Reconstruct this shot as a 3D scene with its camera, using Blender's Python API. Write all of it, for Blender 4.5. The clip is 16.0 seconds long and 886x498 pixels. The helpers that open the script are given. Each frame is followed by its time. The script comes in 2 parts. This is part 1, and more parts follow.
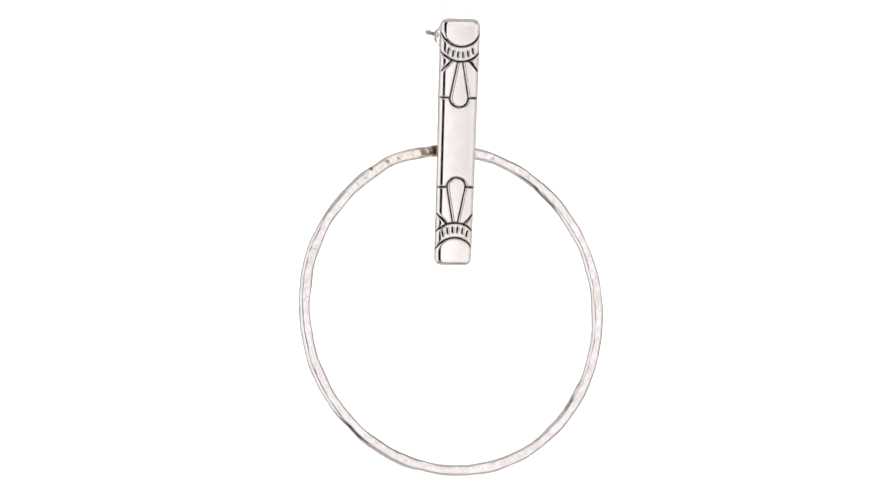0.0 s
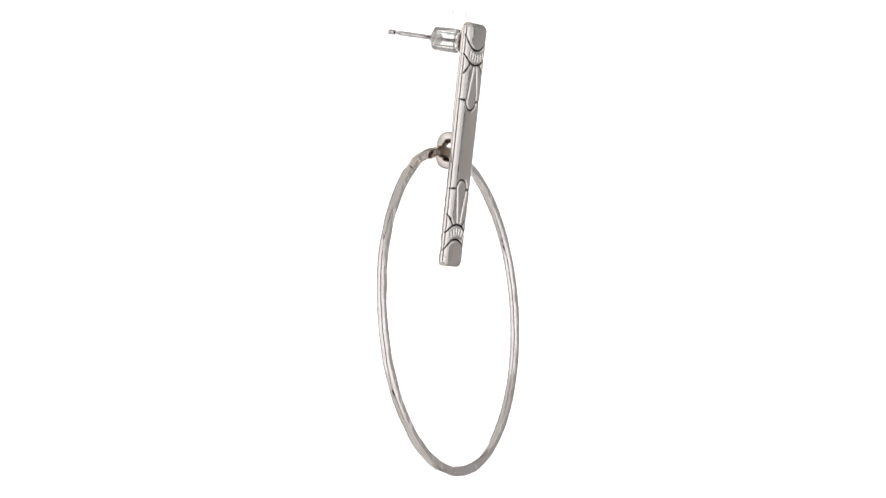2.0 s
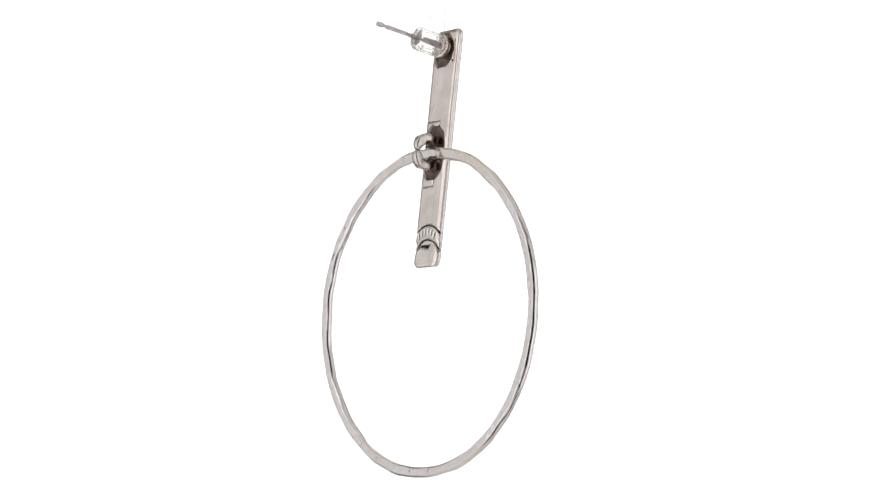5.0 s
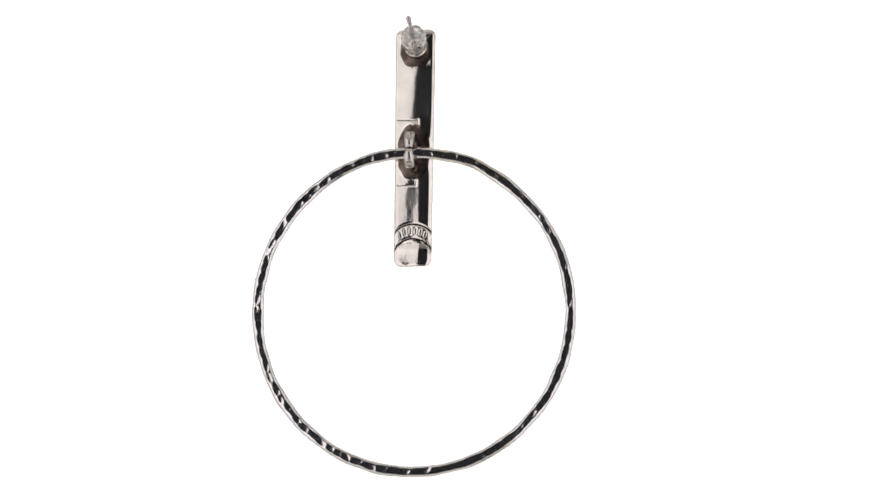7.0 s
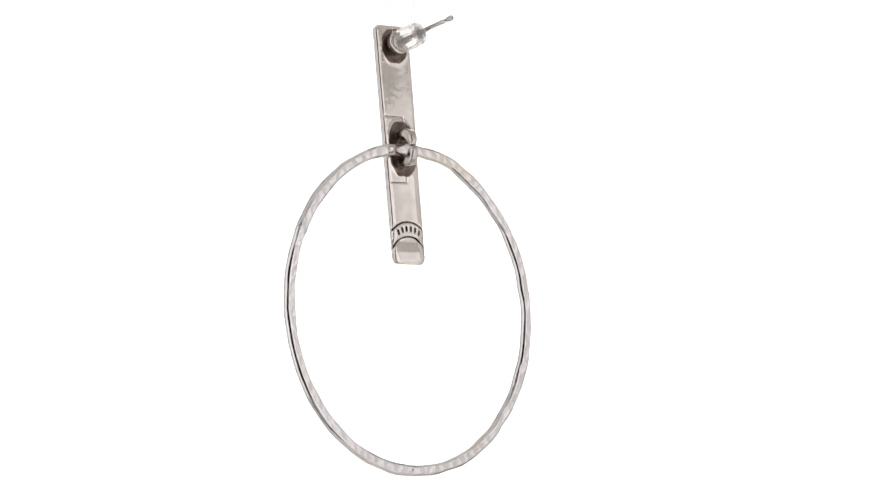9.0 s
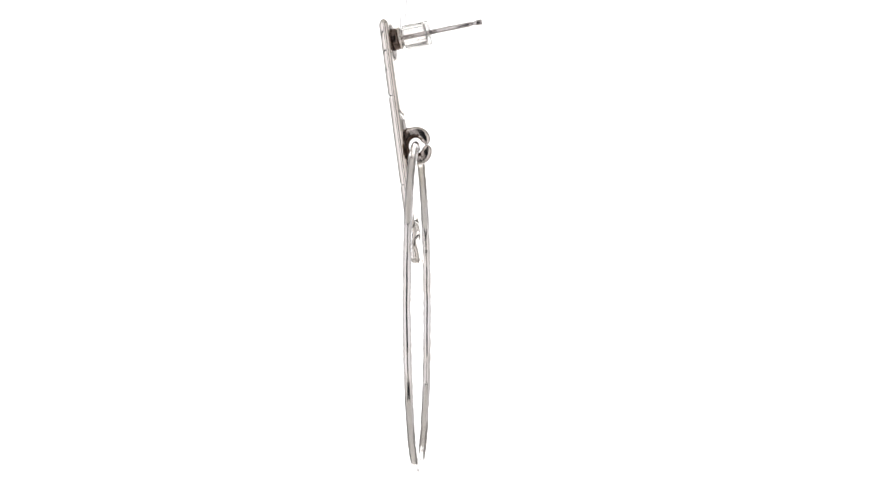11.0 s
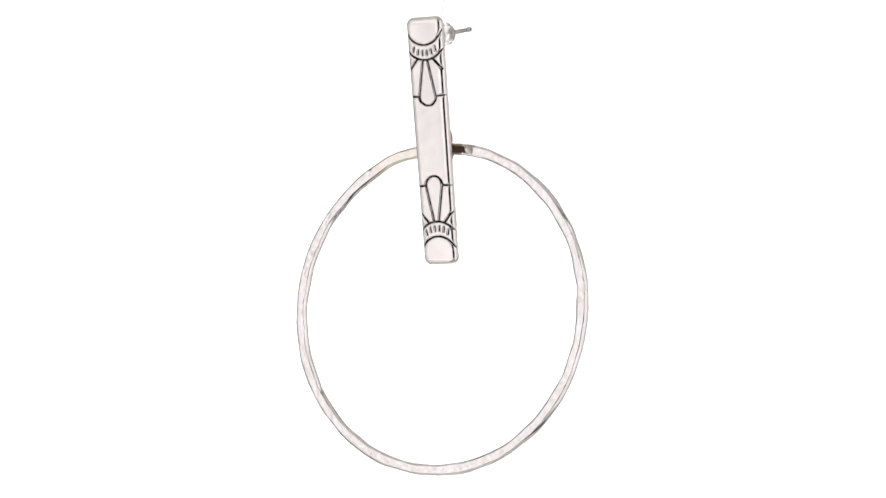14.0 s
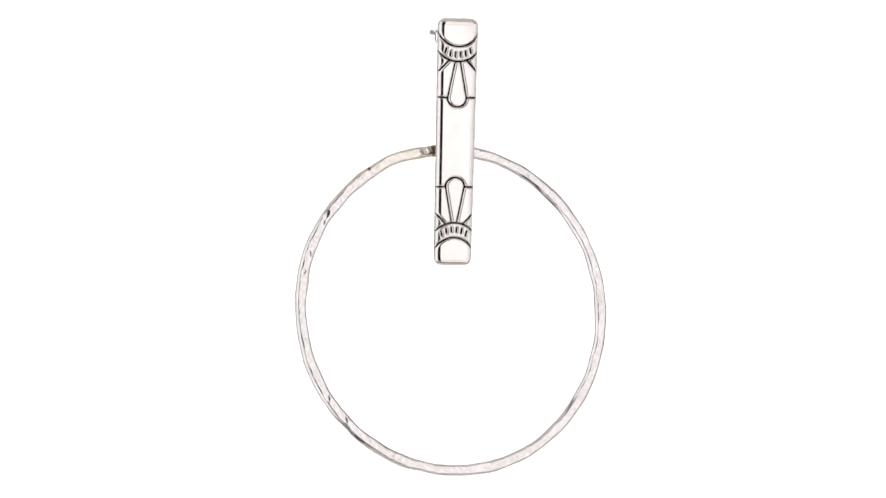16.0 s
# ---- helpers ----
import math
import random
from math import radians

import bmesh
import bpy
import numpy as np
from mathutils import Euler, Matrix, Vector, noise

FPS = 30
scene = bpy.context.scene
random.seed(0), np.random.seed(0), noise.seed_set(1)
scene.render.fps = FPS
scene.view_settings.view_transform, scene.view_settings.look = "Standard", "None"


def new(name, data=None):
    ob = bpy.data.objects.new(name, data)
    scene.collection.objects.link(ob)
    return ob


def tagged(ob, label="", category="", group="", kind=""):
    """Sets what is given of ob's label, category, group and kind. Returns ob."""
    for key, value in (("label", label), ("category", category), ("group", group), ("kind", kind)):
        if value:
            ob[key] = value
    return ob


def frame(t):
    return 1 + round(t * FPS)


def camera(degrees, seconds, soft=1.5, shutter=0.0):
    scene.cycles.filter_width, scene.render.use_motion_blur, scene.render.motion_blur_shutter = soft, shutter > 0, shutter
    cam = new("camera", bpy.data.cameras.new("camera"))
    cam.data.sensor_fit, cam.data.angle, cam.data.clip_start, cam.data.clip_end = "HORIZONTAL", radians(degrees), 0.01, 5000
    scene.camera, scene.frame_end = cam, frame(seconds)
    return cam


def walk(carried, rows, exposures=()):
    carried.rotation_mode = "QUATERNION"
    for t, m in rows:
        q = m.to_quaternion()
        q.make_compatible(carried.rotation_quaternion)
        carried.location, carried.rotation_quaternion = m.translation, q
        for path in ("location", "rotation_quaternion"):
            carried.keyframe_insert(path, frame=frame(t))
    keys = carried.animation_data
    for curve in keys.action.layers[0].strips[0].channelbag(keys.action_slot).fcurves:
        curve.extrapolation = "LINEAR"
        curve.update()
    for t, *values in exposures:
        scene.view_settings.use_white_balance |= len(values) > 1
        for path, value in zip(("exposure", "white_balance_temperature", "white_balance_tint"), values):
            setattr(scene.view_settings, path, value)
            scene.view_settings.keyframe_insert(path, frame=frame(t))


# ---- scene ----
U = 0.00008        # one working unit: 0.08 mm
AXIS_X = -20.23    # the turning axis, in units
HANG = 800.0       # height of the hanging point, in units
BASE = 0.40        # height of the scene's zero above the table, metres

# ---- camera, standing still ----
cam = camera(16.26, 16.0)
tilt = Matrix.Rotation(0.0045, 4, "Y") @ Matrix.Rotation(0.061, 4, "X") @ Matrix.Rotation(radians(90), 4, "X")
EYE = Vector((0, -5490.3 * U, -263.2 * U + BASE))
cam_pose = Matrix.Translation(EYE) @ tilt
walk(cam, [(0, cam_pose), (16.0, cam_pose)])

# ---- world: a dark room round the light tent ----
world = bpy.data.worlds.new("room")
scene.world = world
world.use_nodes = True
world.node_tree.nodes["Background"].inputs[0].default_value = (0.5, 0.5, 0.52, 1)
world.node_tree.nodes["Background"].inputs[1].default_value = 0.02


# ---- materials ----
def material(name):
    m = bpy.data.materials.new(name)
    m.use_nodes = True
    return m, m.node_tree.nodes, m.node_tree.links, m.node_tree.nodes["Principled BSDF"]


def noise_node(nodes, links, scale, detail=3.0):
    co = nodes.new("ShaderNodeTexCoord")
    n = nodes.new("ShaderNodeTexNoise")
    n.inputs["Scale"].default_value, n.inputs["Detail"].default_value = scale, detail
    links.new(co.outputs["Object"], n.inputs["Vector"])
    return n


def ramp_node(nodes, links, source, a, b, lo=0.35, hi=0.65):
    r = nodes.new("ShaderNodeValToRGB")
    r.color_ramp.elements[0].position, r.color_ramp.elements[1].position = lo, hi
    r.color_ramp.elements[0].color, r.color_ramp.elements[1].color = (*a, 1), (*b, 1)
    links.new(source, r.inputs["Fac"])
    return r.outputs["Color"]


def metal(name, a, b, rough_lo, rough_hi, scale=600, bump=0.05, bump_scale=2500):
    m, nodes, links, p = material(name)
    n = noise_node(nodes, links, scale)
    links.new(ramp_node(nodes, links, n.outputs["Fac"], a, b), p.inputs["Base Color"])
    k = nodes.new("ShaderNodeMapRange")
    k.inputs["To Min"].default_value, k.inputs["To Max"].default_value = rough_lo, rough_hi
    n2 = noise_node(nodes, links, scale * 3.3, 5)
    links.new(n2.outputs["Fac"], k.inputs["Value"])
    links.new(k.outputs["Result"], p.inputs["Roughness"])
    p.inputs["Metallic"].default_value = 1
    n3 = noise_node(nodes, links, bump_scale, 4)
    bp = nodes.new("ShaderNodeBump")
    bp.inputs["Strength"].default_value, bp.inputs["Distance"].default_value = bump, 0.00005
    links.new(n3.outputs["Fac"], bp.inputs["Height"])
    links.new(bp.outputs["Normal"], p.inputs["Normal"])
    return m


def fabric(name, colour, scale):
    m, nodes, links, p = material(name)
    n = noise_node(nodes, links, scale, 5)
    dark = tuple(c * 0.93 for c in colour)
    links.new(ramp_node(nodes, links, n.outputs["Fac"], dark, colour), p.inputs["Base Color"])
    p.inputs["Roughness"].default_value = 0.9
    return m


def glow(name, colour, strength, uneven=0.0):
    m, nodes, links, p = material(name)
    p.inputs["Base Color"].default_value = (0.3, 0.3, 0.3, 1)
    p.inputs["Roughness"].default_value = 0.9
    p.inputs["Emission Color"].default_value = (*colour, 1)
    # cloth over a lamp is never quite even
    n = noise_node(nodes, links, 11.0, 2)
    k = nodes.new("ShaderNodeMapRange")
    k.inputs["From Min"].default_value, k.inputs["From Max"].default_value = 0.3, 0.7
    k.inputs["To Min"].default_value, k.inputs["To Max"].default_value = strength * (1 - uneven), strength * (1 + uneven)
    links.new(n.outputs["Fac"], k.inputs["Value"])
    links.new(k.outputs["Result"], p.inputs["Emission Strength"])
    return m


def clear(name, rough, ior):
    m, nodes, links, p = material(name)
    n = noise_node(nodes, links, 1500)
    k = nodes.new("ShaderNodeMapRange")
    k.inputs["To Min"].default_value, k.inputs["To Max"].default_value = rough * 0.6, rough * 1.4
    links.new(n.outputs["Fac"], k.inputs["Value"])
    links.new(k.outputs["Result"], p.inputs["Roughness"])
    p.inputs["Base Color"].default_value = (0.99, 0.975, 0.965, 1)
    p.inputs["Transmission Weight"].default_value = 0.95
    p.inputs["IOR"].default_value = ior
    return m


SILVER = metal("polished_silver", (0.90, 0.865, 0.85), (0.93, 0.90, 0.885), 0.025, 0.055)
HAMMERED = metal("hammered_silver", (0.88, 0.845, 0.83), (0.93, 0.912, 0.93), 0.08, 0.15, 220, 0.06, 1800)
BACK = metal("worn_silver_back", (0.79, 0.74, 0.70), (0.89, 0.84, 0.80), 0.03, 0.08, 330, 0.08, 1500)
PATINA = metal("black_patina", (0.012, 0.011, 0.011), (0.03, 0.028, 0.026), 0.35, 0.6, 1500, 0.2)
DULL = metal("dull_silver", (0.60, 0.55, 0.52), (0.80, 0.75, 0.72), 0.10, 0.22, 500, 0.15)
# tarnish on pads and collar; also the painted-in dark of the bail's bore
TARNISH_SHADE = metal("brown_tarnish_and_shade", (0.10, 0.072, 0.062), (0.27, 0.215, 0.19), 0.14, 0.28, 700, 0.2)
STEEL = metal("steel_post", (0.57, 0.545, 0.555), (0.71, 0.685, 0.695), 0.14, 0.26, 900)
WARM = metal("heat_tinted_silver", (0.88, 0.83, 0.765), (0.92, 0.88, 0.83), 0.08, 0.15, 220, 0.06, 1800)
SOLDER = metal("warm_solder", (0.36, 0.28, 0.225), (0.50, 0.415, 0.35), 0.25, 0.4, 700, 0.2)
PLASTIC = clear("clear_plastic", 0.14, 1.30)
NYLON = fabric("pale_nylon", (0.68, 0.67, 0.68), 900)
BACKLIT = glow("backlit_white_acrylic", (1.0, 1.0, 1.0), 1.35)
DIFFUSER = glow("softbox_diffuser", (1.0, 0.96, 0.955), 0.83, 0.22)
MID_DIFFUSER = glow("mid_light_diffuser", (1.0, 0.962, 0.955), 0.63, 0.22)
SIDE_DIFFUSER = glow("side_light_diffuser", (1.0, 0.965, 0.955), 0.45, 0.2)
# one tent cloth in two tones: dim sides and bright floor put into colour
TENT_DIM = fabric("dimmed_tent_cloth", (0.50, 0.49, 0.485), 60)
TENT_BRIGHT = fabric("brightened_tent_cloth", (0.86, 0.85, 0.81), 60)
BLACK = fabric("black_cloth", (0.024, 0.027, 0.033), 80)


# ---- mesh helpers ----
def mesh_from(name, verts, faces, mats, index=None, smooth=True):
    me = bpy.data.meshes.new(name)
    me.from_pydata([tuple(v) for v in verts], [], faces)
    for m in mats:
        me.materials.append(m)
    if index is not None:
        me.polygons.foreach_set("material_index", index)
    me.polygons.foreach_set("use_smooth", [smooth] * len(me.polygons))
    me.update()
    return me


def part(name, me, parent, label="", m=None):
    ob = new(name, me)
    ob.parent = parent
    if m is not None:
        ob.matrix_basis = m
    return tagged(ob, label)


def lathe(name, profile, mats, steps=48, flutes=0, depth=0.0):
    """A turned body along +y from (y, radius) pairs, in units; flutes cut grooves along it."""
    verts, faces = [], []
    for y, r in profile:
        for i in range(steps):
            a = 2 * math.pi * i / steps
            k = 1 - depth * max(0.0, math.cos(flutes * a)) ** 3 if flutes else 1
            verts.append((r * k * math.cos(a) * U, y * U, r * k * math.sin(a) * U))
    for j in range(len(profile) - 1):
        for i in range(steps):
            n = (i + 1) % steps
            faces.append((j * steps + i, (j + 1) * steps + i, (j + 1) * steps + n, j * steps + n))
    return mesh_from(name, verts, faces, mats)


def arc_wall(name, label, a0, a1, radius, z0, z1, mat, thick=0.004):
    """A curved upright panel round the axis; 0 degrees is towards the camera, positive to its right."""
    n = max(4, int((a1 - a0) / 3))
    verts, faces = [], []
    for r in (radius, radius + thick):
        for z in (z0, z1):
            for i in range(n + 1):
                a = radians(a0 + (a1 - a0) * i / n)
                verts.append((r * math.sin(a) + AXIS_X * U, -r * math.cos(a), z))
    k = n + 1
    for i in range(n):
        faces += [(i, i + 1, k + i + 1, k + i), (2 * k + i, 3 * k + i, 3 * k + i + 1, 2 * k + i + 1),
                  (k + i, k + i + 1, 3 * k + i + 1, 3 * k + i), (i, 2 * k + i, 2 * k + i + 1, i + 1)]
    faces += [(0, k, 3 * k, 2 * k), (n, 2 * k + n, 3 * k + n, k + n)]
    ob = new(name, mesh_from(name, verts, faces, [mat]))
    return tagged(ob, label, "wall", kind="structure")


def slab(name, label, lo, hi, mat, category):
    bm = bmesh.new()
    bmesh.ops.create_cube(bm, size=1)
    for v in bm.verts:
        v.co = [lo[i] + (v.co[i] + 0.5) * (hi[i] - lo[i]) for i in range(3)]
    me = bpy.data.meshes.new(name)
    bm.to_mesh(me)
    bm.free()
    me.materials.append(mat)
    return tagged(new(name, me), label, category, kind="structure")


# ---- the light tent ----
TENT_R, FLOOR_Z, TOP_Z = 0.43, 0.0, 0.86
arc_wall("backdrop", "evenly backlit plain white acrylic backdrop", 158, 202, TENT_R, FLOOR_Z, TOP_Z, BACKLIT)
arc_wall("wall_east", "cloth side of the light tent, its dimmer light put into a greyer colour", 118.4, 157.6, TENT_R, FLOOR_Z, TOP_Z, TENT_DIM)
arc_wall("wall_west", "cloth side of the light tent, its dimmer light put into a greyer colour", 202.4, 241.8, TENT_R, FLOOR_Z, TOP_Z, TENT_DIM)
arc_wall("side_light_east", "dim glowing side panel of the light tent", 84.4, 118, TENT_R, FLOOR_Z, TOP_Z, SIDE_DIFFUSER)
arc_wall("side_light_west", "dim glowing side panel of the light tent", 244.6, 275.6, TENT_R, FLOOR_Z, TOP_Z, SIDE_DIFFUSER)
arc_wall("mid_light_east", "glowing white panel of the light tent", 64.4, 84, TENT_R, FLOOR_Z, 0.585, MID_DIFFUSER)
arc_wall("wall_upper_east", "off-white cloth above the low light panels", 42.4, 84, TENT_R, 0.587, TOP_Z, TENT_BRIGHT)
arc_wall("mid_light_west", "glowing white panel of the light tent", 276, 288.6, TENT_R, FLOOR_Z, TOP_Z, MID_DIFFUSER)
arc_wall("light_panel_east", "glowing white softbox front beside the camera", 15.5, 42, TENT_R, FLOOR_Z, TOP_Z, DIFFUSER)
arc_wall("low_light_panel_east", "glowing white low softbox front", 42.4, 64, TENT_R, FLOOR_Z, 0.585, DIFFUSER)
arc_wall("light_panel_west", "glowing white softbox front beside the camera", 289, 340, TENT_R, FLOOR_Z, TOP_Z, DIFFUSER)
arc_wall("wall_south", "black cloth hung behind the camera", -40, 40, 0.62, FLOOR_Z, TOP_Z, BLACK)
slab("floor", "off-white cloth floor of the light tent", (-0.75, -0.75, -0.02), (0.75, 0.75, 0.0), TENT_BRIGHT, "floor")
slab("ceiling", "off-white cloth top of the light tent", (-0.75, -0.75, TOP_Z), (0.75, 0.75, TOP_Z + 0.02), TENT_BRIGHT, "ceiling")

def strip(name, label, a0, a1, r0, r1, z0, z1):
    n = 60
    verts, faces = [], []
    for i in range(n + 1):
        a = radians(a0 + (a1 - a0) * i / n)
        for r, z in ((r0, z0), (r1, z0), (r1, z1), (r0, z1)):
            verts.append((r * math.sin(a) + AXIS_X * U, -r * math.cos(a), z))
    for i in range(n):
        for k in range(4):
            q = (k + 1) % 4
            faces.append((4 * i + k, 4 * i + q, 4 * i + 4 + q, 4 * i + 4 + k))
    faces += [(0, 3, 2, 1), (4 * n, 4 * n + 1, 4 * n + 2, 4 * n + 3)]
    return tagged(new(name, mesh_from(name, verts, faces, [BLACK], smooth=False)), label, "cloth", kind="structure")


# unseen black strips, added to give the ring's limbs their dark reflections
strip("floor_strip", "added unseen black strip on the tent floor, darkens the ring's reflections", -62, 62, 0.25, 0.34, 0.0, 0.004)
strip("ceiling_strip", "added unseen black strip on the tent top, darkens the ring's reflections", -62, 62, 0.38, 0.42, TOP_Z - 0.004, TOP_Z)

# ---- the earring ----
earring = tagged(new("earring"), "silver drop earring, engraved bar and large hammered ring, hanging from thread", "earring")
LENGTH, W_TOP, W_LOW, THICK, PROUD = 438.0, 36.3, 33.6, 12.0, 5.5
HALF = LENGTH / 2
bar_pose = (Matrix.Translation((29.26 * U, -40.74 * U, (257.98 - HANG) * U)) @ Matrix.Rotation(-0.0789, 4, "Z")
            @ Matrix.Rotation(0.0076, 4, "Y") @ Matrix.Rotation(0.1478, 4, "X"))


def seg(x, z, x0, z0, x1, z1):
    """Distance from points to a segment."""
    dx, dz = x1 - x0, z1 - z0
    t = np.clip(((x - x0) * dx + (z - z0) * dz) / (dx * dx + dz * dz), 0, 1)
    return np.hypot(x - x0 - t * dx, z - z0 - t * dz)


def sun_lines(x, e, fan=True):
    """Distance to the engraved lines; e is the distance from the bar's end."""
    ax = np.abs(x)
    inner = np.abs(np.hypot(x, e - 10.0) - 38.5)
    inner = np.where(e > 22, inner, 99)
    outer = np.abs(np.hypot(x, e - 30.5) - 44.5)
    outer = np.where(e > 40, outer, 99)
    d = np.minimum(inner, outer)
    for k, (cx, ce) in enumerate(((4.6, 63.0), (13.7, 61.0), (22.3, 56.3))):
        lean = (0.4, 1.2, 2.0)[k]
        d = np.minimum(d, seg(ax, e, cx - lean * 0.5, ce - 4.4, cx + lean * 0.5, ce + 3.6) * 1.2)
    if fan:
        d = np.minimum(d, seg(ax, e, 16.0, 73.0, 34.0, 92.0))
        d = np.minimum(d, seg(ax, e, 5.0, 77.0, 16.6, 138.0) + 0.3)
        drop = np.abs(np.hypot(x, (e - 139.0) * 1.05) - 17.0)
        d = np.minimum(d, np.where(e > 138, drop, 99))
        d = np.minimum(d, seg(ax, e, 17.0, 139.0, 36.0, 138.0))
    return d


def build_bar():
    nx, nz = 156, 1040
    u = np.linspace(-1, 1, nx)
    u = np.sign(u) * (1 - (1 - np.abs(u)) ** 1.25)
    v = np.linspace(-1, 1, nz)
    v = np.sign(v) * (1 - (1 - np.abs(v)) ** 1.12)
    z = v[:, None] * HALF + 0 * u[None, :]
    end = HALF - np.abs(z)
    rc = 14.0
    full = W_LOW + (W_TOP - W_LOW) * (z + HALF) / LENGTH
    wide = full - rc + np.sqrt(np.maximum(rc * rc - np.maximum(rc - end, 0) ** 2, 0.0)) + 0.02
    x = u[None, :] * wide
    # distance from the outline, whose corners are rounded
    inset = full - np.abs(x)
    edge = np.where((inset < rc) & (end < rc), rc - np.hypot(np.maximum(rc - inset, 0), np.maximum(rc - end, 0)),
                    np.minimum(inset, end))
    edge = np.maximum(edge, 0)

    def rounded(reach, drop):
        """An elliptic shoulder: it begins reach inside the edge and falls by drop."""
        q = np.clip(1 - edge / reach, 0, 1)
        return drop * (1 - np.sqrt(1 - q * q))

    # the top end is a blunt round nose
    nose = np.where(z > 0, np.clip(1 - end / 14, 0, 1) ** 2, 0)
    front_rim = -PROUD + rounded(11.0, 7.2) + 2.6 * nose
    back_rim = THICK - rounded(8.5, 4.2) - 4.0 * nose
    # front: rounded rim, engraved lines with soft shoulders
    d = sun_lines(x, end - 1.5)
    front = front_rim + 2.6 * np.clip(edge / 6, 0.18, 1) * np.exp(-(d / 2.3) ** 2) + 0.5 * (x / 33) ** 2
    # back: narrow rim, lines of the lower end, two bracket marks, pads of solder
    low = np.where(z < 0, sun_lines(x, end - 1.5, False), 99)
    lines = np.minimum.reduce([seg(x, z, -6, 48, 31, 49), seg(x, z, -6, 48, -7, 36), seg(x, z, -4, -71, 28, -71.5),
                               seg(x, z, -4, -71, -5, -60)])
    wob = 2.0 * np.sin(x * 0.33 + 1.0) + 1.6 * np.sin(z * 0.27 + x * 0.1) + 0.6 * np.sin(x * 0.9 - z * 0.7)
    pad1 = (np.abs(x / 26.5) ** 2.4 + np.abs((z - 178) / 32.0) ** 2.4) ** (1 / 2.4) + wob * 0.008
    pad2 = (np.abs(x / 28.5) ** 2.6 + np.abs((z + 11) / 50.0) ** 2.6) ** (1 / 2.6) + wob * 0.008
    swell = 0.16 * np.sin(z * 0.031 + 0.6) + 0.10 * np.sin(x * 0.12 + z * 0.011) - 0.25 * (x / 30) ** 2 - 0.017 * x
    swell = swell - 2.2 * np.clip((-x - 9) / 23, 0, 1) ** 2 * np.clip((60 - z) / 80, 0, 1)
    back = (back_rim - 2.0 * np.exp(-(low / 2.3) ** 2) - 1.1 * np.exp(-(lines / 1.9) ** 2)
            + 0.8 / (1 + np.exp((np.minimum(pad1, pad2) - 1) * 22)) + swell
            + np.where((z < 0) & (end < 48) & (end > 12), -0.0035 * (end - 12) ** 2 * np.clip((48 - end) / 6, 0, 1), 0.0))

    def sheet(depth):
        return np.stack([x, depth, z], -1).reshape(-1, 3) * U

    verts = np.concatenate([sheet(front), sheet(back)])
    n = nx * nz
    cell = (np.arange(nz - 1)[:, None] * nx + np.arange(nx - 1)[None, :]).reshape(-1)
    one = np.stack([cell, cell + 1, cell + nx + 1, cell + nx], 1)
    two = n + np.stack([cell, cell + nx, cell + nx + 1, cell + 1], 1)

    def middle(q):
        return ((q[:-1, :-1] + q[1:, 1:] + q[1:, :-1] + q[:-1, 1:]) / 4).reshape(-1)

    on_front = np.where(middle(d) < 0.65 + 0.9 * np.clip(middle(edge) / 5, 0, 1), 1, 0)
    dark = (middle(low) < 1.4) | (middle(lines) < 0.55)
    brown = (middle(pad1) < 1) | (middle(pad2) < 1)
    on_back = np.where(dark, 1, np.where(brown, 3, 2))
    loop = ([i for i in range(nx)] + [j * nx + nx - 1 for j in range(1, nz)]
            + [(nz - 1) * nx + i for i in range(nx - 2, -1, -1)] + [j * nx for j in range(nz - 2, 0, -1)])
    # the edge between them, with a fine seam along its middle
    ring_of, total = [loop], [verts]
    base = 2 * n
    fy, by = front_rim.reshape(-1), back_rim.reshape(-1)
    fx, fz = x.reshape(-1), z.reshape(-1)
    for f, inset in ((0.30, 0.0), (0.42, 0.0), (0.5, 0.4), (0.58, 0.0), (0.75, 0.0)):
        pts = []
        for a in loop:
            sx = fx[a] - math.copysign(inset, fx[a]) if abs(fx[a]) > 3 else fx[a]
            sz = fz[a] - math.copysign(inset * (abs(fz[a]) > HALF - 8), fz[a])
            pts.append((sx * U, (fy[a] + (by[a] - fy[a]) * f) * U, sz * U))
        total.append(np.array(pts))
        ring_of.append(list(range(base, base + len(loop))))
        base += len(loop)
    ring_of.append([n + a for a in loop])
    verts = np.concatenate(total)
    strips = []
    for r, q in zip(ring_of[:-1], ring_of[1:]):
        r, q = np.array(r), np.array(q)
        strips.append(np.stack([r, q, np.roll(q, -1), np.roll(r, -1)], 1))

    def shell(name, main, main_index, edges, mats, edge_index=0):
        quads = np.concatenate([main] + edges)
        used, again = np.unique(quads, return_inverse=True)
        index = main_index.tolist() + [edge_index] * sum(len(e) for e in edges)
        return mesh_from(name, verts[used], again.reshape(-1, 4).tolist(), mats, index)

    return (shell("bar", one, on_front, strips[:3], [SILVER, PATINA]),
            shell("back_plate", two, on_back - 1, strips[3:], [PATINA, BACK, TARNISH_SHADE], 1))


bar_mesh, plate_mesh = build_bar()
bar = part("bar", bar_mesh, earring, "polished silver bar with black engraved sunburst lines", bar_pose)
part("back_plate", plate_mesh, bar, "worn silver back plate with brown tarnish")


# ---- the post with its collar and clear stopper ----
def post_frame(x0, y0, z0, tip):
    way = Vector((tip[0] - x0, tip[1] - y0, tip[2] - z0))
    turn = way.to_track_quat("Y", "Z").to_matrix().to_4x4()
    return Matrix.Translation((x0 * U, y0 * U, z0 * U)) @ turn, way.length


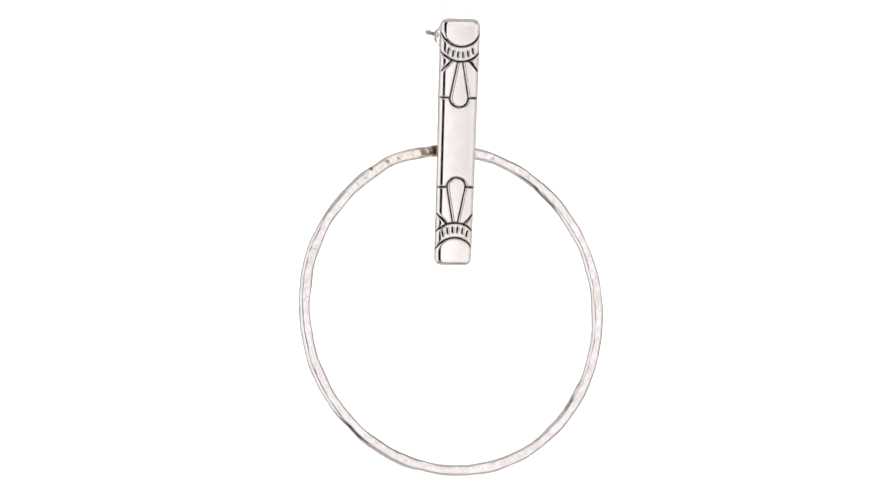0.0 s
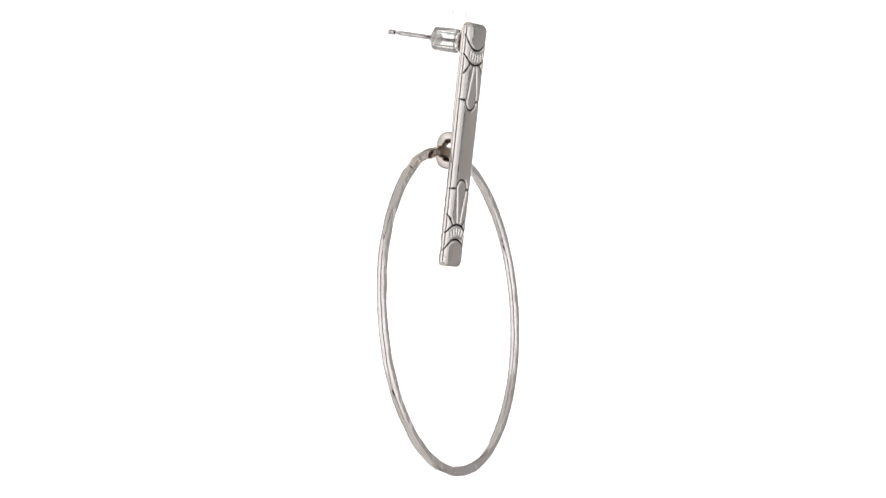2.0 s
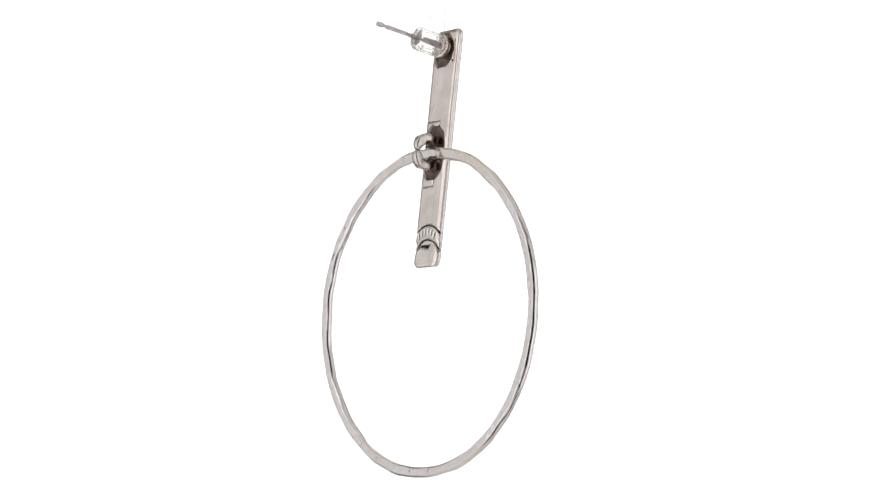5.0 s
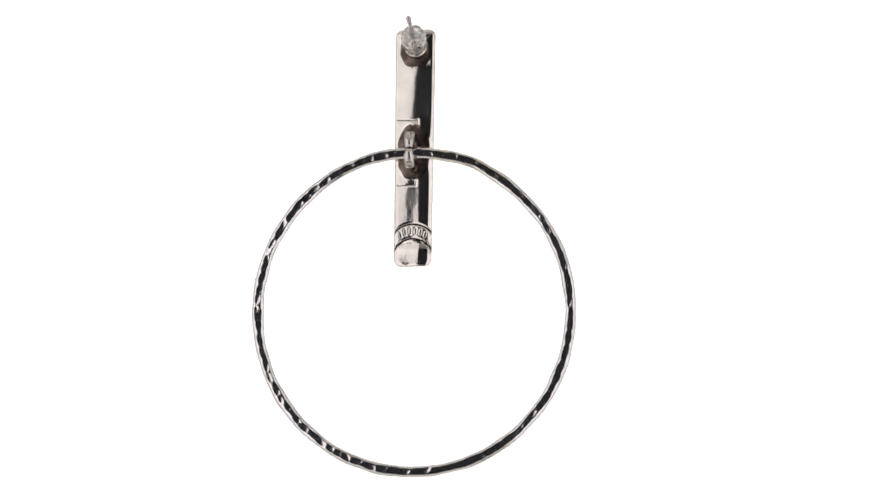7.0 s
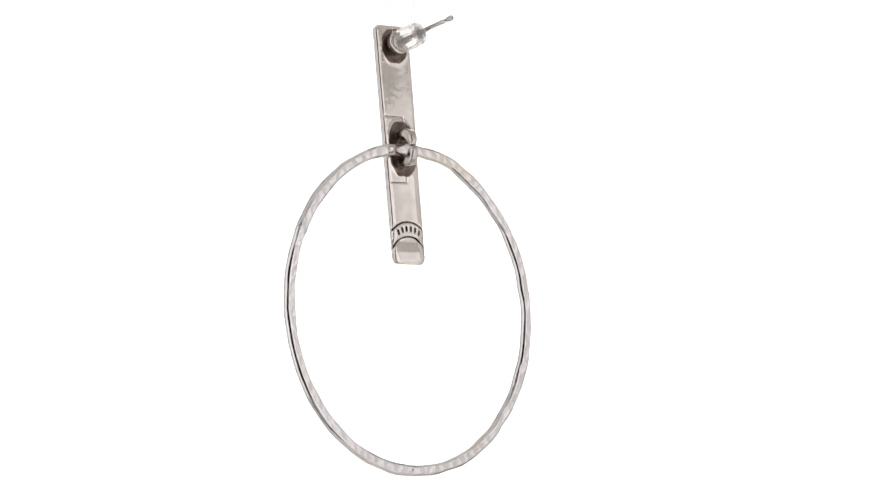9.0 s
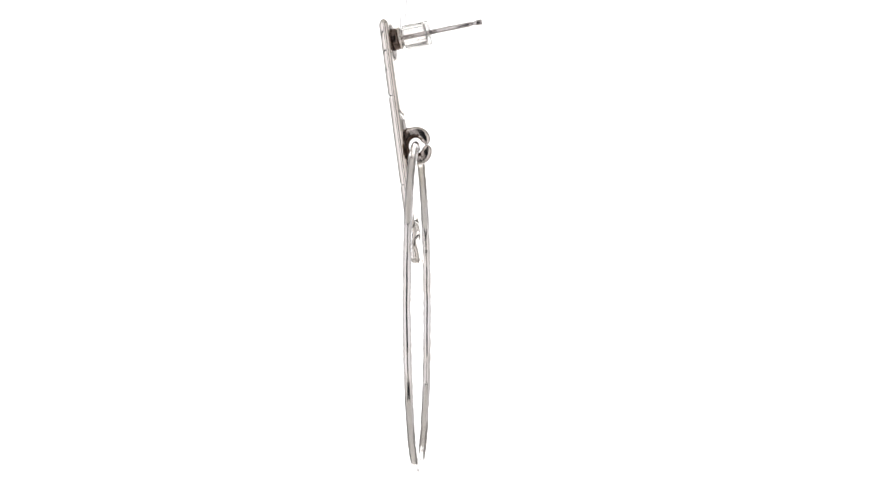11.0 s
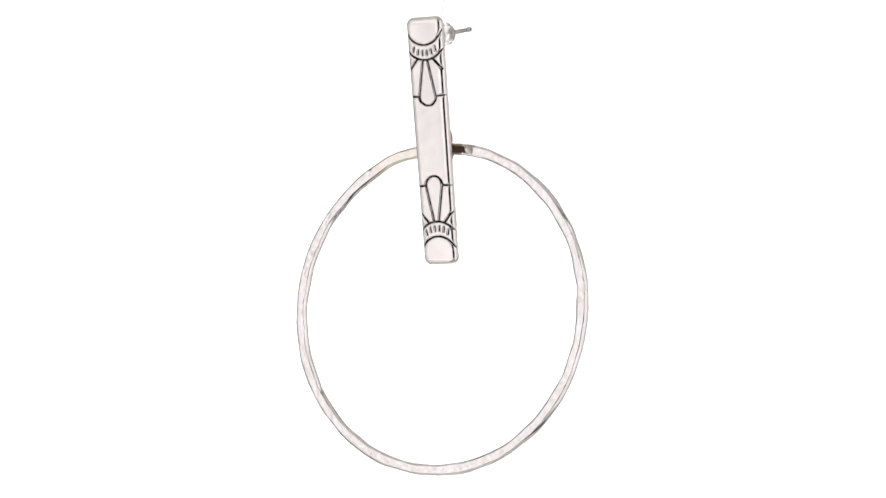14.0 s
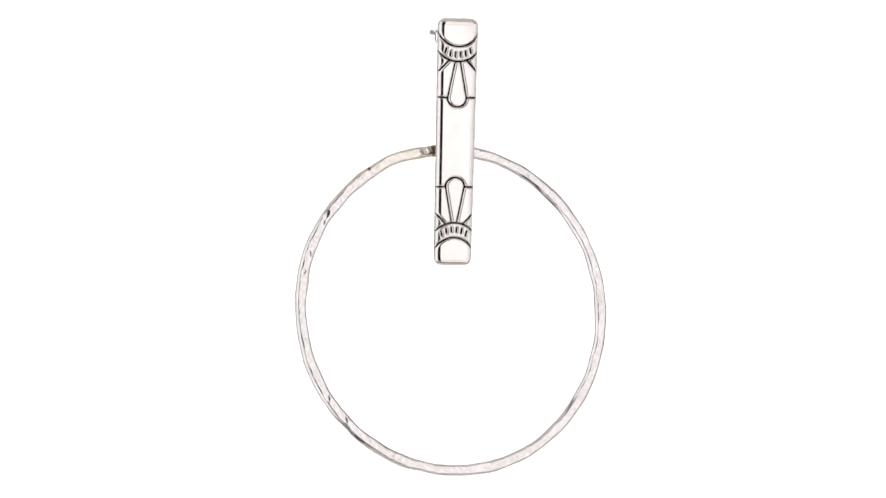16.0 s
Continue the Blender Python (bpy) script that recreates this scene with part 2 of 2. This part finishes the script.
post_m, post_len = post_frame(-2.0, THICK, 182.0, (-12.5, 173.0, 191.0))
post_m = bar_pose @ post_m
L = post_len
post = part("ear_post", lathe("ear_post", [(-1, 0.1), (-1, 4.4), (L - 29, 4.4), (L - 26, 4.6), (L - 22, 4.2), (L - 20, 3.2),
                                           (L - 14, 3.1), (L - 12.5, 4.6), (L - 11, 5.0), (L - 1.6, 5.0), (L - 0.3, 4.2), (L, 0.1)],
                                          [STEEL], 28), earring, "straight grey steel ear post with notched tip", post_m)
collar = part("collar", lathe("collar", [(-2, 0.1), (-2, 19.5), (0, 20), (7, 20), (8.6, 19.2), (9, 15.5), (10.5, 15)], [TARNISH_SHADE], 56), earring,
              "round brown tarnished collar", post_m)
part("washer", lathe("washer", [(9.5, 4.5), (9.5, 18), (10.5, 20.5), (12, 21.3), (14, 21.3), (15.2, 20.3), (16, 16.5), (18.6, 14.5), (18.8, 8), (18.8, 4.5)],
                     [BACK], 56), collar, "pale silver washer")
part("stopper", lathe("stopper", [(19.2, 17.2), (19.2, 19.5), (20.2, 21.2), (22, 22), (60, 22), (64, 22), (66, 21.2), (67, 19), (67, 12),
                                  (64, 8.5), (63, 5.2), (61, 5.2), (60, 15.5), (58, 17.2), (19.2, 17.2)], [PLASTIC], 96, 8, 0.07),
     earring, "clear plastic fluted stopper", post_m)


# ---- the bail: a thick loop in two curled halves with a round eye ----
def half_loop_mesh(name, sign, width):
    n, q = 44, 7
    m = 4 * q
    verts, faces, index = [], [], []
    for k in range(n):
        f = radians(2.5 + 177.5 * k / (n - 1))
        c, s = math.cos(f), math.sin(f)
        out_y = 28.5 if c > 0 else 19.0
        p = 2.5 if c > 0 else 5.0  # the foot stands square on the plate
        r_out = 1 / (abs(c / out_y) ** p + abs(s / 34.0) ** p) ** (1 / p) - 5.5 * math.exp(-(math.degrees(f) / 11) ** 2)
        r_in = 1 / math.hypot(c / 12.5, s / 14.5) + 4.0 * math.exp(-(math.degrees(f) / 14) ** 2)
        mid, thick = (r_out + r_in) / 2, (r_out - r_in) / 2
        w = width * (1 - 0.34 * math.exp(-(math.degrees(f) / 34) ** 2))
        r = min(6.2, thick - 0.1, w - 0.5)
        for i in range(m):
            corner, step = divmod(i, q)
            a = math.pi / 2 * (corner + step / (q - 1))
            px = (1, -1, -1, 1)[corner] * (w - r) + r * math.cos(a)
            pr = mid + (1, 1, -1, -1)[corner] * (thick - r) + r * math.sin(a)
            verts.append((px * U, (28 + pr * c) * U, (-12 + sign * pr * s) * U))
    for k in range(n - 1):
        for i in range(m):
            j = (i + 1) % m
            quad = (k * m + i, k * m + j, (k + 1) * m + j, (k + 1) * m + i)
            faces.append(quad if sign < 0 else quad[::-1])
            # dark reflections put into the colour: the bore, and the cheeks towards the plate
            bore, cheek = 2 * q <= i < 4 * q - 1, i % q == q - 1
            index.append(1 if (bore and k > n * 0.3) or (cheek and k > n * 0.55) else 0)
    for cap in (tuple(range(m)), tuple((n - 1) * m + i for i in range(m))[::-1]):
        faces.append(cap if sign > 0 else cap[::-1])
        index.append(1)
    return mesh_from(name, verts, faces, [DULL, TARNISH_SHADE], index)


bail = part("bail", half_loop_mesh("bail", 1, 9.8), earring, "curled silver bail holding the ring",
            bar_pose @ Matrix.Translation((3 * U, 0, 0)))
part("lower_prong", half_loop_mesh("lower_prong", -1, 9.2), bail)


# ---- the hammered ring ----
def build_ring():
    rng = np.random.RandomState(11)
    n = 1440
    ra, rb, hw, hd, bulge = 278.1, 285.1, 10.4, 7.1, 3.0
    f = hw - bulge
    a = np.arange(n) * 2 * math.pi / n
    deg = np.degrees(a)
    # section: domed hammered faces, bevelled rims, rounded inner and outer walls
    flat = [f * q for q in (-1, -0.93, -0.84, -0.72, -0.56, -0.38, -0.19, 0, 0.19, 0.38, 0.56, 0.72, 0.84, 0.93, 1)]
    wall = [-0.6, -0.35, -0.12, 0.12, 0.35, 0.6]
    sec = [(r, -hd) for r in flat] + [(hw - bulge * q * q, q * hd) for q in wall]
    sec += [(-r, hd) for r in flat] + [(bulge * q * q - hw, -q * hd) for q in wall]
    sr, sy = np.array(sec).T
    m = len(sec)
    arc = a * 281.0
    total = 2 * math.pi * 281.0

    def blows(field, lo, hi, along, across, off, tilt, level):
        """Hammer marks: shallow bowls struck into the field one after another."""
        s = rng.uniform(0, lo)
        while s < total:
            d = (arc - s + total / 2) % total - total / 2
            near = np.abs(d) < 45
            skew, lean, r0 = rng.uniform(-0.7, 0.7), rng.uniform(-tilt, tilt), rng.uniform(-off, off)
            r = sr[None, :] - r0
            t = d[near][:, None] + skew * r
            h = (rng.uniform(*level) + t * t / (2 * along * rng.uniform(0.7, 1.4)) + lean * r
                 + r * r / (2 * across * rng.uniform(0.7, 1.5)))
            field[near] = np.minimum(field[near], h)
            s += rng.uniform(lo, hi)
        return field

    def face():
        dome = 0.9 - 0.012 * sr ** 2 - 1.3 * np.minimum(np.abs(sr / f), 1) ** 8
        field = np.repeat(dome[None, :], n, 0)
        return blows(field, 13, 28, 67, 56, 3.0, 0.125, (-0.3, 0.35))

    top, under = face(), face()
    rim_out = blows(np.full((n, m), 3.0), 26, 60, 420, 999, 0, 0.03, (-0.3, 0.2))
    rim_in = blows(np.full((n, m), 3.0), 26, 60, 420, 999, 0, 0.03, (-0.3, 0.2))
    wave = sum(rng.uniform(-0.5, 0.5) * np.sin(k * a + rng.uniform(0, 6.28)) for k in (3, 5, 8, 13, 21, 34))
    wave = wave + 3.2 * np.exp(-((deg - 112) / 9) ** 2)
    stout = 1 + 0.16 * np.exp(-((deg - 102) / 4) ** 2) + 0.05 * np.sin(9 * a + 1) + 0.04 * np.sin(23 * a + 2)
    verts = np.zeros((n, m, 3))
    for i in range(m):
        on_face = abs(sy[i]) == hd
        side = top[:, i] if sy[i] < 0 else under[:, i]
        y = sy[i] + np.sign(sy[i]) * (side - 0.6) * on_face
        rim = rim_out[:, i] if sr[i] > 0 else rim_in[:, i]
        r = sr[i] * stout + np.sign(sr[i]) * np.clip(rim, -1, 1.0) * (not on_face) * 0.5 + wave * 0.8
        verts[:, i, 0] = (ra + r) * np.cos(a)
        verts[:, i, 2] = (rb + r) * np.sin(a)
        verts[:, i, 1] = y + 0.4 * wave * (np.abs(deg - 112) > 30)
    col, row = np.meshgrid(np.arange(m), np.arange(n))
    j, i = row.reshape(-1), col.reshape(-1)
    k, q = (j + 1) % n, (i + 1) % m
    faces = np.stack([j * m + i, k * m + i, k * m + q, j * m + q], 1)
    # brown solder at the top, the heat tint beside it, two small dark pits
    brown = (deg[j] > 82.8) & (deg[j] < 96.4) & (sy[i] < 4)
    pit = ((np.abs(deg[j] - 121.2) < 0.5) & (sy[i] == -hd) & (sr[i] > 3.5)) | (
        (np.abs(deg[j] - 274.4) < 0.3) & (sy[i] == hd) & (np.abs(sr[i]) < 2))
    tint = (deg[j] >= 96.4) & (deg[j] < 124 + 6 * np.sin(sr[i] * 0.4 + sy[i]))
    index = np.where(brown, 1, np.where(pit, 2, np.where(tint, 3, 0)))
    return mesh_from("ring", verts.reshape(-1, 3) * U, faces.tolist(), [HAMMERED, SOLDER, TARNISH_SHADE, WARM], index.tolist())


ring_pose = (Matrix.Translation((28.44 * U, -4.7 * U, (-36.85 - HANG) * U)) @ Matrix.Rotation(0.0116, 4, "Z")
             @ Matrix.Rotation(0.0072, 4, "Y"))
ring = part("ring", build_ring(), earring, "large hammered silver ring", ring_pose)

# ---- the nylon thread: a loop round the collar, two strands upward ----
def strand_mesh(points, radius):
    pts = [Vector(p) for p in points]
    m = 8
    verts, faces = [], []
    for k, p in enumerate(pts):
        way = (pts[min(k + 1, len(pts) - 1)] - pts[max(k - 1, 0)]).normalized()
        side = way.cross(Vector((0, 1, 0))).normalized()
        up = side.cross(way).normalized()
        for i in range(m):
            a = 2 * math.pi * i / m
            verts.append((p + side * math.cos(a) * radius + up * math.sin(a) * radius) * U)
    for k in range(len(pts) - 1):
        for i in range(m):
            n = (i + 1) % m
            faces.append((k * m + i, k * m + n, (k + 1) * m + n, (k + 1) * m + i))
    return mesh_from("nylon_thread", verts, faces, [NYLON])


hook = post_m @ Vector((0, 16.9 * U, 0)) / U
hx, hy, hz = hook
top_z = (TOP_Z - BASE) / U - HANG
half_loop = [(58, top_z), (58, hz + 400), (50, hz + 210), (33, hz + 110), (15.6, hz + 4)]
turn_under = [(15.8 * math.cos(a), hz - 15.8 * math.sin(a)) for a in (0.3, 0.7, 1.1, 1.57, 2.04, 2.44, 2.84)]
flat = [(-w, z) for w, z in half_loop] + [(-w, z) for w, z in turn_under] + [(w, z) for w, z in reversed(half_loop)]
across = (math.cos(radians(-7.6)), math.sin(radians(-7.6)))
loop = [(hx + w * across[0], hy + w * across[1], z) for w, z in flat]
thread = tagged(new("nylon_thread", strand_mesh(loop, 0.6)), "thin pale nylon thread looped round the earring's collar", "thread")


# ---- the turning ----
def turned(t):
    """The earring's pose at t seconds: one slow turn, with a slight swing and rise."""
    a = 0.3567 + 0.3884 * t
    swing = -0.0041 * math.cos(a) - 0.0200 * math.sin(a)
    lift = 1.44 * math.cos(a) - 1.90 * math.sin(a)
    return (Matrix.Translation((AXIS_X * U, 0, (HANG + lift) * U + BASE)) @ Matrix.Rotation(swing, 4, "Y")
            @ Matrix.Rotation(a, 4, "Z"))


def ring_swing(t):
    """The ring's pose on the earring: it swings a little in its bail as the earring turns."""
    a = 0.3567 + 0.3884 * t
    pivot = Matrix.Translation((0, 0, 284 * U))
    return (ring_pose @ Matrix.Rotation(-0.016 * math.sin(a), 4, "Z") @ Matrix.Rotation(0.0115 - 0.072 * math.cos(a), 4, "X")
            @ pivot @ Matrix.Rotation(-0.028 * math.sin(a), 4, "Y") @ pivot.inverted())


def motions():
    times = [k * 0.5 for k in range(33)]
    walk(earring, [(t, turned(t)) for t in times])
    walk(thread, [(t, turned(t)) for t in times])
    walk(ring, [(t, ring_swing(t)) for t in times])


motions()
